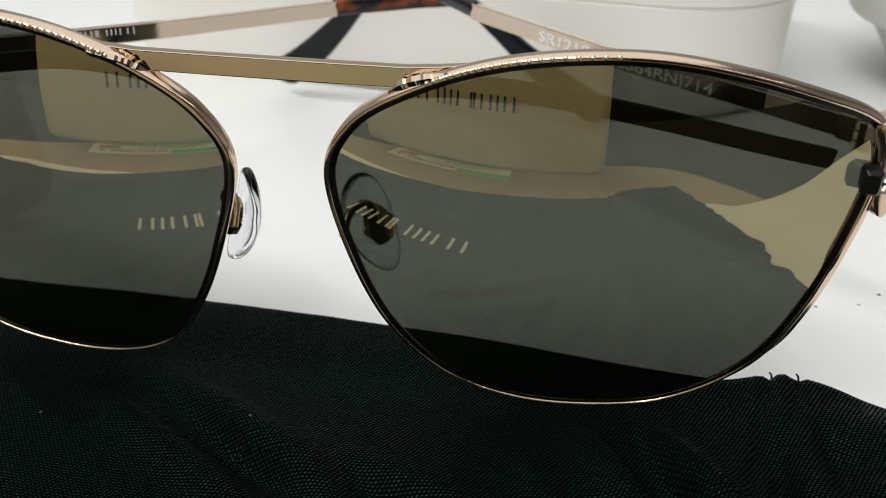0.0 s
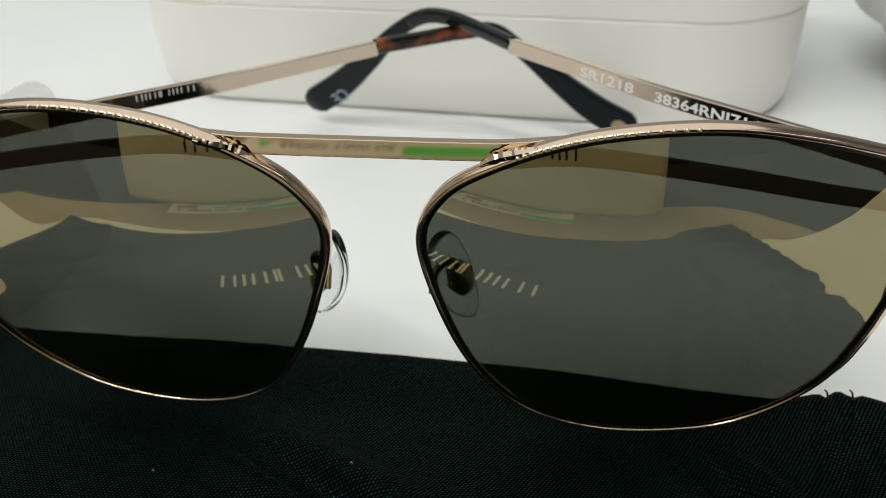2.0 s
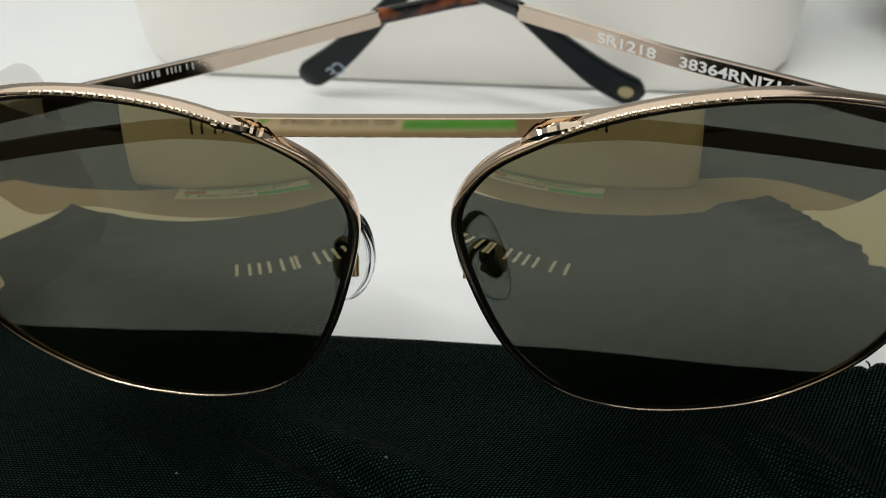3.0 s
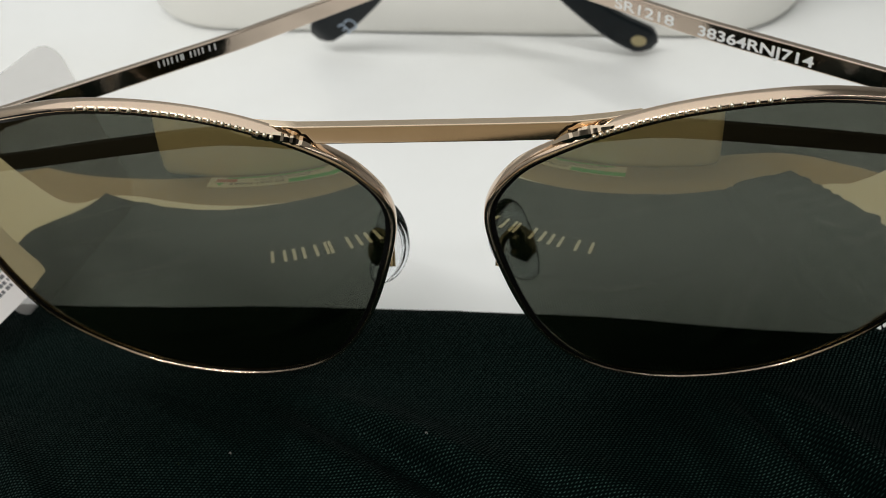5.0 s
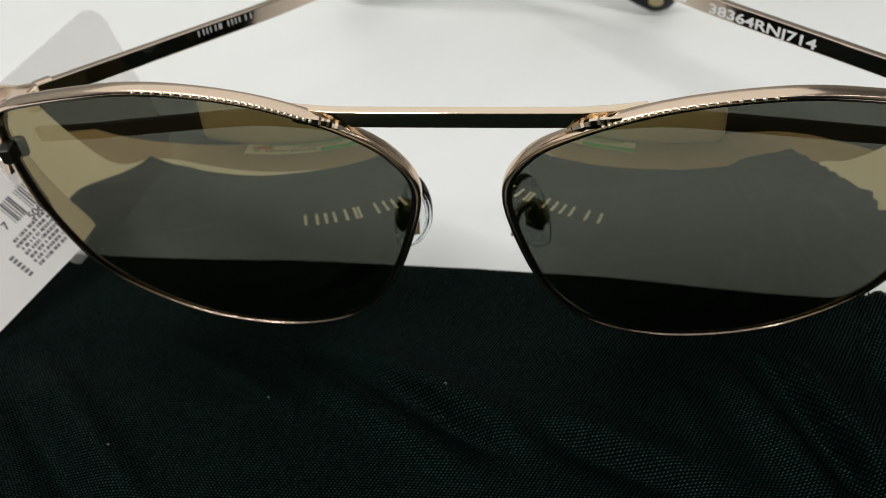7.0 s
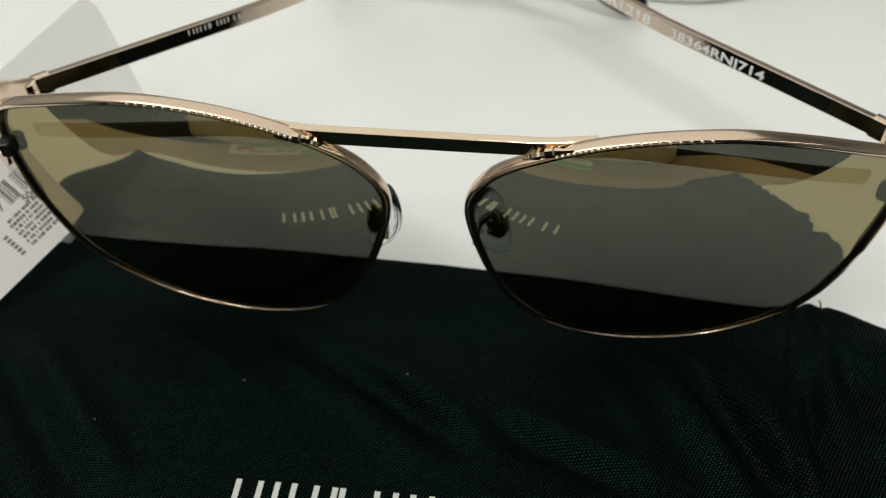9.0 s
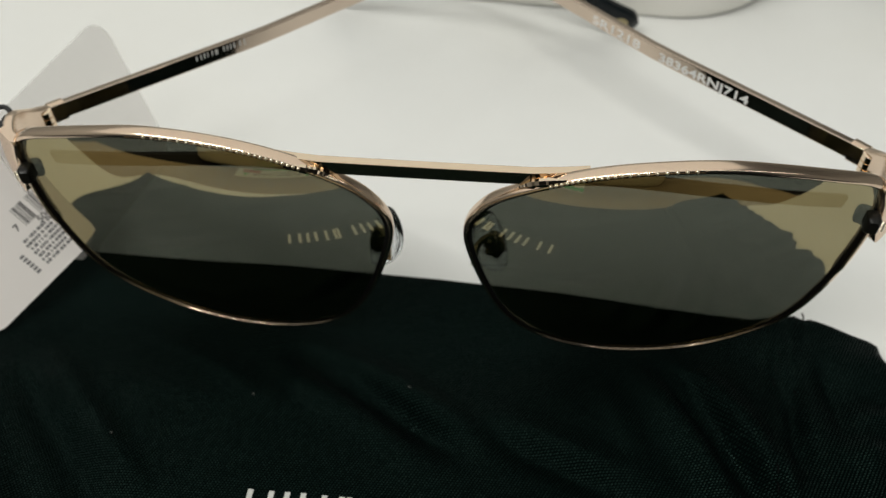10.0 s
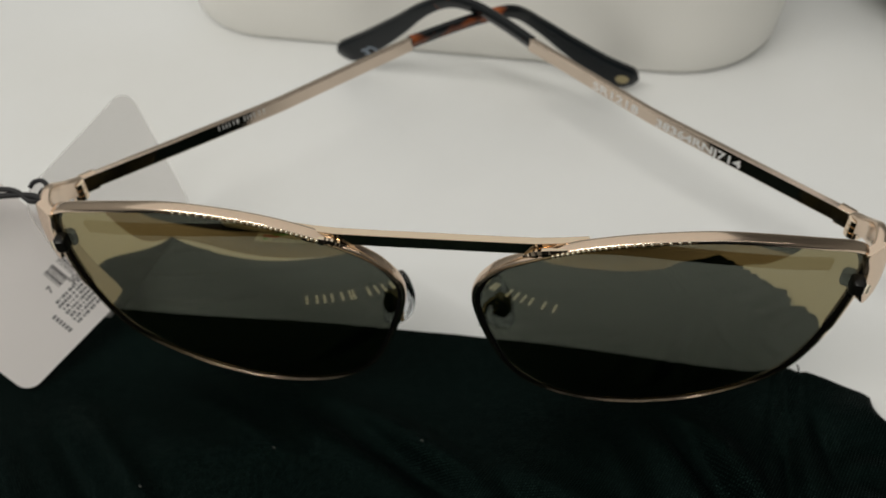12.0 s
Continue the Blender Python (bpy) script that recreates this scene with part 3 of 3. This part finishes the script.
        strap_path = spline([(out + side * 66.9, -15.0, 40.2), (out + side * 68.0, -13.0, 41.0), (out + side * 68.6, -10.6, 41.2), (out + side * 68.9, -7.0, 39.6), (side * 68.4, -3.2, 37.7)], 7)
        ns = len(strap_path)
        def strap(i):
            return rounded_ring(5.2 - 1.6 * smooth01(0.45, 0.85, i / ns), 1.8, 0.6, 4)
        end = sweep("end_piece", strap_path, lambda i: (0, 0, 1), strap, SATIN_GOLD, root)
        # shield-shaped lug that carries the brow round the corner of the lens: height, width, middle
        levels = [(32.3, 0.9, 67.2), (32.8, 1.9, 67.4), (34.0, 3.0, 67.6), (36.0, 3.6, 67.7), (38.5, 3.8, 67.7), (40.6, 3.9, 67.4), (42.0, 4.1, 67.0), (43.0, 4.2, 66.7), (43.6, 4.0, 66.5), (43.9, 3.5, 66.4)]
        sweep("lug", [(out + side * m, -15.3 - 0.05 * (43 - z) + 0.62 * (m - 67), z) for z, w, m in levels], lambda i: (side * 0.86, 0.50, 0),
              lambda i: rounded_ring(levels[i][1], 1.5, min(0.55, 0.4 * levels[i][1]), 4), SATIN_GOLD, end, degrees=40)
        # closing block with its screw, across the rim
        sweep("closing_block", [(out + side * 65.2, -18.3, 37.0), (out + side * 65.3, -17.8, 37.0), (out + side * 65.5, -15.9, 37.0)], lambda i: (0, 0, 1),
              lambda i: rounded_ring((2.2, 3.0, 3.0)[i], (1.5, 2.1, 2.1)[i], 0.5, 3), BLACK_METAL_SHADE, end)
        for z in (36.2, 37.2):
            tube("screw", [(out + side * 66.6, -17.6, z - 0.25), (out + side * 66.9, -17.2, z + 0.3)], 0.5, GLINT_GOLD, end, n=2)
        # nose pad with arm and box
        up = np.array((-side * 0.30, -0.10, 0.93))
        up = up / np.linalg.norm(up)
        nrm = np.array((-side * 0.78, 0.60, -0.08))
        nrm = nrm - up * (nrm @ up)
        nrm = nrm / np.linalg.norm(nrm)
        wid = np.cross(up, nrm)
        c = np.array((-8.2, -13.0, 23.4) if side < 0 else (8.5, -13.0, 24.0))
        verts, faces = [], []
        prof = [(0.0, -0.5), (0.6, -0.52), (0.86, -0.62), (0.97, -0.5), (1.0, -0.1), (1.0, 0.35), (0.97, 0.6), (0.88, 0.74), (0.6, 0.72), (0.0, 0.68)]
        kk = 36
        for f, h in prof:
            for q in range(kk):
                a = 2 * math.pi * q / kk
                ww, uu = 3.6 * math.cos(a) * (1 + 0.10 * math.sin(a)), 7.3 * math.sin(a)
                bend = 0.02 * (uu * f) ** 2
                verts.append(tuple(c + wid * ww * f + up * uu * f + nrm * (h - bend)))
        for r in range(len(prof) - 1):
            for q in range(kk):
                j = (q + 1) % kk
                faces.append((r * kk + q, r * kk + j, (r + 1) * kk + j, (r + 1) * kk + q))
        pad = mesh_part("nose_pad", verts, faces, CLEAR, root, "clear silicone nose pad")
        e = c - nrm * 1.9
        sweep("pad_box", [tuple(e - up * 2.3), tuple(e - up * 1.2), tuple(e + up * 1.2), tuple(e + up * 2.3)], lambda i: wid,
              lambda i: rounded_ring((2.4, 3.3, 3.3, 2.4)[i], 1.6, 0.4, 3), SHADED_GOLD, pad)
        tube("pad_screw", [tuple(e - wid * 2.1), tuple(e + wid * 2.1)], 0.6, SHADED_GOLD, pad, n=2)
        tube("pad_arm", [(side * 7.0, -20.2, 25.4), (side * 7.3, -18.2, 27.6), (side * 8.7, -16.6, 28.4), (side * 9.8, -15.8, 27.4), (side * 9.8, -15.2, 25.6), tuple(e)], 0.55, SHADED_GOLD, pad)
    # bridge bar: polished flat front, its top flush with the brows, ends let into the rims
    def bridge_section(i):
        f = (0.7, 0.95, 1, 1, 1, 1, 1, 0.95, 0.7)[i]
        return rounded_ring(2.3 * f, 1.4 * f, 0.13, 3)
    sweep("bridge", [(-23.5, -21.5, 47.9), (-19.5, -21.8, 47.2), (-15.5, -21.9, 46.85), (-8, -21.9, 46.8), (0, -21.9, 46.8), (8, -21.9, 46.8), (15.5, -21.9, 46.85),
                     (19.5, -21.8, 47.2), (23.5, -21.5, 47.9)], lambda i: (0, 0.002, 1), bridge_section, GOLD_BRIGHT, root, degrees=14)
    lump = random.Random(11)
    for side in (-1, 1):
        line = spline([(side * 20.2, -23.7, 47.9), (side * 17.8, -23.5, 47.3), (side * 15.6, -23.1, 46.5), (side * 13.6, -22.6, 45.2)], 7)
        sizes = [0.26 + 0.40 * math.sin(math.pi * (0.12 + 0.76 * k / (len(line) - 1))) + lump.uniform(-0.12, 0.12) for k in range(len(line))]
        sweep("weld", line, lambda i: (0.13, 0.31, 0.94), lambda i: circle_ring(sizes[i], 7), GOLD_BRIGHT, root, degrees=12)

    # temples
    paths = {-1: ((-66.4, -0.4, 37.5), (-15.4, 55.5, 33.4)), 1: ((66.4, -0.4, 37.4), (12.4, 54.8, 34.6))}
    tips = {-1: [(-15.4, 55.5, 33.4), (-7, 63.5, 32.7), (1, 69.5, 32.4), (7.5, 73.8, 31.3), (13.9, 78.8, 24.8), (21.6, 82.0, 17.2), (30.6, 85.2, 9.2), (40.0, 88.2, 2.9)],
            1: [(12.4, 54.8, 34.6), (5, 62.2, 35.3), (-1.5, 67.4, 36.0), (-8, 71.5, 35.0), (-15, 76.2, 30.0), (-23, 82.3, 21.5), (-32.5, 88.8, 12.4), (-41.8, 93.6, 5.4)]}
    for side in (-1, 1):
        a, b = (np.array(p) for p in paths[side])
        turn = np.array((-side * 0.72, -0.69, 0.0))
        a, b = a + turn * 0.3 + np.array((0, 0, -0.4)), b + turn * 1.0 + np.array((0, 0, -0.15))
        d = (b - a) / np.linalg.norm(b - a)
        inner = np.cross(d, (0, 0, 1)) * side * -1
        inner = inner / np.linalg.norm(inner)
        if inner[0] * side > 0:
            inner = -inner
        length = np.linalg.norm(b - a)
        def face_point(f):
            """A point of the temple's inner face, bowed in to fit its reflections to the camera's view."""
            return a + d * length * f + inner * 1.5 * min(1.0, f / 0.515, (1 - f) / 0.485)
        mid = [face_point(f) - inner * 0.6 for f in np.linspace(0, 1, 16)]
        lean = tuple(np.array((0, 0, 1.0)) + inner * TEMPLE_LEAN)
        arm = sweep("temple", mid, lambda i: lean, lambda i: rounded_ring(2.95, 1.4, 0.2, 3), TEMPLE_GOLD, root, degrees=12)
        # end plate and hinge knuckles
        q = a - d * 0.6 - inner * 0.6
        sweep("end_plate", [tuple(q - d * 1.9), tuple(q + d * 0.9)], lambda i: (0, 0, 1), lambda i: rounded_ring(3.5, 1.9, 0.3, 3), GOLD, arm)
        hinge = sweep("hinge", [tuple(q - d * 5.6), tuple(q - d * 1.2)], lambda i: (0, 0, 1), lambda i: rounded_ring(3.0, 1.8, 0.4, 3), GOLD, root)
        h = q - d * 3.0 + inner * 0.9
        for s in (-1.25, 0.0, 1.25):
            lathe("knuckle", [(1.2, -0.62), (1.5, -0.52), (1.5, 0.52), (1.2, 0.62)], (h[0], h[1], h[2] + s), GOLD_BRIGHT, hinge, n=16)
        lathe("hinge_screw", [(0.55, -0.2), (0.75, 0.0), (0.6, 0.28)], (h[0], h[1], h[2] + 2.0), SHADED_GOLD, hinge, n=14)
        # acetate end
        tp = spline(tips[side], 7)
        nt = len(tp)
        def tip_section(i, nt=nt):
            f = i / (nt - 1)
            h = 3.2 + 0.2 * f + 3.9 * smooth01(0.5, 0.95, f)
            t = 2.3 + 0.5 * smooth01(0.3, 0.8, f)
            end = 1 - 0.6 * smooth01(0.955, 1.0, f) ** 2
            return rounded_ring(h * end, t * end, 0.95 * end, 4)
        def tip_side(i, tp=tp, side=side):
            return (0.25 * side * -1, -0.3, 1)
        tip = sweep("temple_tip", tp, tip_side, tip_section, TORTOISE, arm, "tortoiseshell acetate temple tip")
        tip.data.materials.append(TIP_DARK)
        ring_size = len(tip_section(0))
        tip.data.polygons.foreach_set("material_index", [1 if (q // ring_size) / nt > 0.47 else 0 for q in range(len(tip.data.polygons))])
        if side > 0:
            for text, size, far, near, bold in (("SR1218", 2.4, 20.6, 33.4, 0.02), ("38364RNJ714", 2.3, 38.2, 57.8, 0.04)):
                p0, p1 = face_point(1 - far / length), face_point(1 - near / length)
                lettering(text, size, p0 + inner * 0.18 + np.array((0, 0, -0.95)), p1 - p0, lean, WHITE_PRINT, arm, length=near - far, bold=bold)
        else:
            p0, p1 = face_point(25.3 / length), face_point(36.0 / length)
            stroke_bars(tuple(p0 + inner * 0.04 + np.array((0, 0, -0.75))), p1 - p0, (0, 0, 1), mark_bars(10.7), 1.8, 0.06, WHITE_PRINT, arm)
        tdir = tp[-3] - tp[-12]
        tdir = tdir / np.linalg.norm(tdir)
        sv = np.array(tip_side(0), float)
        sv = sv - tdir * (sv @ tdir)
        sv = sv / np.linalg.norm(sv)
        fv = np.cross(tdir, sv)
        fv = fv if fv[1] < 0 else -fv
        if side < 0:
            c = tp[-4] + fv * 1.36
            mesh_part("inlay", [tuple(c + tdir * u + sv * v + fv * h) for h, k in ((0, 1.0), (0.14, 0.92)) for u, v in [(2.1 * k * p, 1.6 * k * q) for p, q in circle_ring(1.0, 24)]],
                              [tuple(range(24)), tuple(range(24, 48))] + [(q, (q + 1) % 24, 24 + (q + 1) % 24, 24 + q) for q in range(24)], INLAY_GOLD, arm, "dark gold oval inlay", smooth=False)
        else:
            lettering("CE", 4.6, tp[-9] + fv * 1.47 - sv * 0.5, tdir, np.cross(fv, tdir), GREY_PRINT, arm, "conformity_mark")
    return root


sunglasses()


# ---- hang tag on a black cord ----
def rounded_rect(w, h, r):
    return [(u + w / 2, v + h / 2) for u, v in rounded_ring(w, h, r, 6)]


def hang_tag():
    b, e1, e2 = (-82.5, -24.0, 0.9), (0.576, 0.743, 0.335), (-0.635, 0.152, 0.757)
    root = thing("hang_tag", "white plastic hang tag with barcode on black cord", "tag")
    slab("card", rounded_rect(27, 46, 3), b, e1, e2, 0.5, CARD, root)
    e1n = np.array(e1) / np.linalg.norm(e1)
    e2n = np.array(e2) - e1n * (e1n @ np.array(e2))
    e2n = e2n / np.linalg.norm(e2n)
    nz = np.cross(e1n, e2n)
    def place(u, v):
        return tuple(np.array(b) + e1n * u + e2n * v + nz * (0.52 if nz[1] < 0 else -0.04))
    rnd = random.Random(3)
    def print_bars(u0, v0, bars, height, name):
        """Bars (start, width) along the card's length, standing across it."""
        vs, fs = [], []
        for u, w in bars:
            c = len(vs)
            vs += [place(u0 + u, v0), place(u0 + u + w, v0), place(u0 + u + w, v0 + height), place(u0 + u, v0 + height)]
            fs.append((c, c + 1, c + 2, c + 3))
        return mesh_part(name, vs, fs, INK if name == "barcode" else TAG_INK, root, smooth=False)
    bars, u = [], 0.0
    while u < 6.0:
        w = rnd.choice((0.12, 0.2, 0.3))
        if not 2.6 < u < 3.1:
            bars.append((u, w))
        u += w + rnd.choice((0.12, 0.2, 0.28))
    for one in bars:
        print_bars(19.2, 10.4, [one], 4.0, "barcode")
    for row in range(7):
        bars, u = [], rnd.uniform(0, 0.4)
        while u < 7.4:
            w = rnd.uniform(0.18, 0.75)
            bars.append((u, w))
            u += w + rnd.choice((0.14, 0.14, 0.4))
        print_bars(16.2, 8.3 - row * 0.92, bars, 0.58, "small_print")
    lettering("506", 1.9, place(21.2, 8.95), e1n, e2n, INK, root, "barcode_number", bold=0.03)
    lettering("7", 1.9, place(17.2, 10.7), e1n, e2n, INK, root, "barcode_digit", bold=0.03)
    for q in range(6):
        print_bars(13.8, 6.7 - q * 0.78, [(0, 0.9)], 0.5, "date_print")
    tube("cord", [(-67.6, -14.2, 38.6), (-69.0, -12.6, 41.6), (-71.5, -11.0, 42.0), (-77, -10.2, 41.2), (-85, -10.6, 39.8), (-96, -12, 36), (-103, -14, 31)], 0.55, CORD, root)
    tube("cord_strand", [(-68.4, -10.4, 38.6), (-69.6, -11.0, 41.6), (-72.5, -11.4, 41.2), (-77, -9.6, 42.0), (-86, -10.0, 40.8), (-97, -11.6, 37), (-103, -14, 31)], 0.5, CORD, root)
    tube("cord_end", [(-70.0, -11.4, 41.6), (-69.6, -9.6, 43.0), (-71.0, -8.4, 43.4), (-72.6, -8.4, 43.0), (-73.4, -9.0, 42.2)], 0.42, CORD, root)
    tube("knot", [(-69.4, -12.2, 41.0), (-70.8, -10.6, 41.4), (-70.2, -10.0, 42.4), (-69.2, -11.4, 42.6)], 0.7, CORD, root, closed=True)
    return root


hang_tag()


def brand_card():
    verts = [(-73.4, 33.0, 33.0), (-86.0, -14.0, 28.0), (-73.4, -5.5, 0.2), (-66.5, 31.8, 0.2)]
    p, q = np.array(verts[3]), np.array(verts[2])
    ex = (q - p)
    ey = np.array(verts[0]) - p
    root = thing("brand_card", "blank frosted plastic card standing on edge behind the tag", "card")
    slab("leaf", rounded_rect(np.linalg.norm(ex), 35.2, 5), p, ex, ey, 0.4, THIN_CARD, root)
    return root


brand_card()


# ---- white cases ----
def case_ring(hx, hy, r, n=12):
    return rounded_ring(2 * hx, 2 * hy, r, n)


def shell(name, levels, mat, parent, label=""):
    """Stacked rounded rectangles (half length, half depth, corner, z), closed below and above."""
    verts, faces = [], []
    for hx, hy, r, z in levels:
        ring = case_ring(hx, hy, r)
        k = len(ring)
        verts += [(x, y, z) for x, y in ring]
    for i in range(len(levels) - 1):
        for q in range(k):
            j = (q + 1) % k
            faces.append((i * k + q, i * k + j, (i + 1) * k + j, (i + 1) * k + q))
    faces += [tuple(range(k)), tuple((len(levels) - 1) * k + q for q in range(k))]
    return auto_smooth(mesh_part(name, verts, faces, mat, parent, label), 35)


def glasses_case():
    root = thing("glasses_case", "ivory white hard glasses case with rounded corners on white paper", "case")
    shell("lower_shell", [(86.5, 38, 29, 0.05), (88.4, 39.7, 30, 0.8), (89.8, 41, 31, 3), (90.8, 41.8, 31, 12), (91.3, 42.2, 31, 27.1), (91.05, 41.95, 30.8, 27.45)], CASE, root)
    shell("lid", [(91.1, 42, 30.8, 27.5), (91.5, 42.4, 31, 27.9), (91.5, 42.4, 31, 36), (90, 41, 30, 45), (81, 37, 28, 51.5), (72, 28, 24, 55.5), (55, 14, 13.5, 57)], CASE, root)
    root.matrix_basis = Matrix.Translation((-0.0065, 0.1420, 0)) @ Matrix.Rotation(radians(-6.0), 4, "Z")
    return root


glasses_case()


def carton():
    root = thing("glasses_box", "white glasses box with dark printed mark standing on the counter", "box")
    body = shell("body", [(79, 31, 9, 0.1), (79.8, 31.8, 10, 0.8), (80.5, 32.5, 10, 3), (80.5, 32.5, 10, 30), (80.2, 32.2, 10, 68), (78, 30, 9, 71), (72, 24, 7, 72)], CARTON, root)
    stroke_bars((26, 32.55, 33.6), (-1, 0, 0), (0, 0, 1), mark_bars(62), 8.8, 0.15, INK, body)
    root.matrix_basis = Matrix.Translation((-0.0140, -0.1725, -0.0006)) @ Matrix.Rotation(radians(-1.0), 4, "Z")
    return root


carton()


def taxi_label():
    root = thing("taxi_card", "white paper card with green and red print lying on the cardboard", "card")
    at, across, along, z = (-60, -137.6, -0.55), (1, -0.02, 0), (0.02, 1, 0), -0.33
    top = (at[0], at[1], z)
    slab("paper", rect(0, 73, 0, 16.5), at, across, along, 0.2, LABEL_PAPER, root)
    slab("green_band", rect(44, 73, 10.0, 15.5), top, across, along, 0.03, GREEN_PRINT, root)
    slab("green_edge", rect(10, 66, 0.5, 2.4), top, across, along, 0.03, GREEN_PRINT, root)
    slab("red_band", rect(4, 16, 2.8, 8.0), top, across, along, 0.03, RED_PRINT, root)
    slab("triangle", [(4, 9.4), (9, 9.4), (6.5, 13.6)], top, across, along, 0.03, GREEN_PRINT, root)
    lettering("RADIO TAXI DE", 4.4, (at[0] + 12, at[1] + 9.4, z + 0.05), across, along, INK, root, length=30.0, bold=0.05)
    for row, (u0, u1) in enumerate(((34, 62), (26, 56))):
        bars, u = [], u0
        rnd = random.Random(row)
        while u < u1:
            w = rnd.uniform(1.5, 4)
            bars.append((u, w))
            u += w + 0.8
        stroke_bars((at[0], at[1] + 3.6 + row * 2.4, z), across, along, bars, 0.9, 0.03, INK, root, "small_print")
    return root


taxi_label()


def pot():
    root = thing("plastic_pot", "grey plastic pot with a raised lip beside the case", "pot")
    lathe("body", [(33, 0.05), (34.5, 0.6), (36, 3), (44.5, 16.5), (45, 19)], (152, 140, 0), GREY_POT, root)
    lathe("lip", [(45.2, 18.2), (49.4, 18.0), (50, 18.6), (50.4, 28), (48, 31), (34, 33)], (152, 140, 0), GREY_POT, root)
    return root


pot()


# lint on the cloth
for x, y in ((-30.3, -33.4), (-51.6, -43.9), (-3.4, -30.3)):
    ob = tube("lint_fibre", [(x, y, pouch_top(x, y) + 0.04), (x + 0.2, y + 0.2, pouch_top(x, y) + 0.14), (x + 0.35, y - 0.1, pouch_top(x, y) + 0.06)], 0.06, LINT, n=3, sides=5)
    tagged(ob, "tiny pale lint fibre on the black cloth", "lint", "lint on the pouch")

# dark specks on the paper
for x, y, r in ((85.0, 22.5, 0.26), (74.0, 16.7, 0.20), (81.0, 18.6, 0.18)):
    ob = lathe("paper_speck", [(r, 0.004), (0.92 * r, 0.05), (0.55 * r, 0.11), (0.1 * r, 0.13)], (x, y, 0), INK, n=9, sx=1.3)
    tagged(ob, "tiny dark speck of dirt on the white paper", "speck", "specks on the paper")
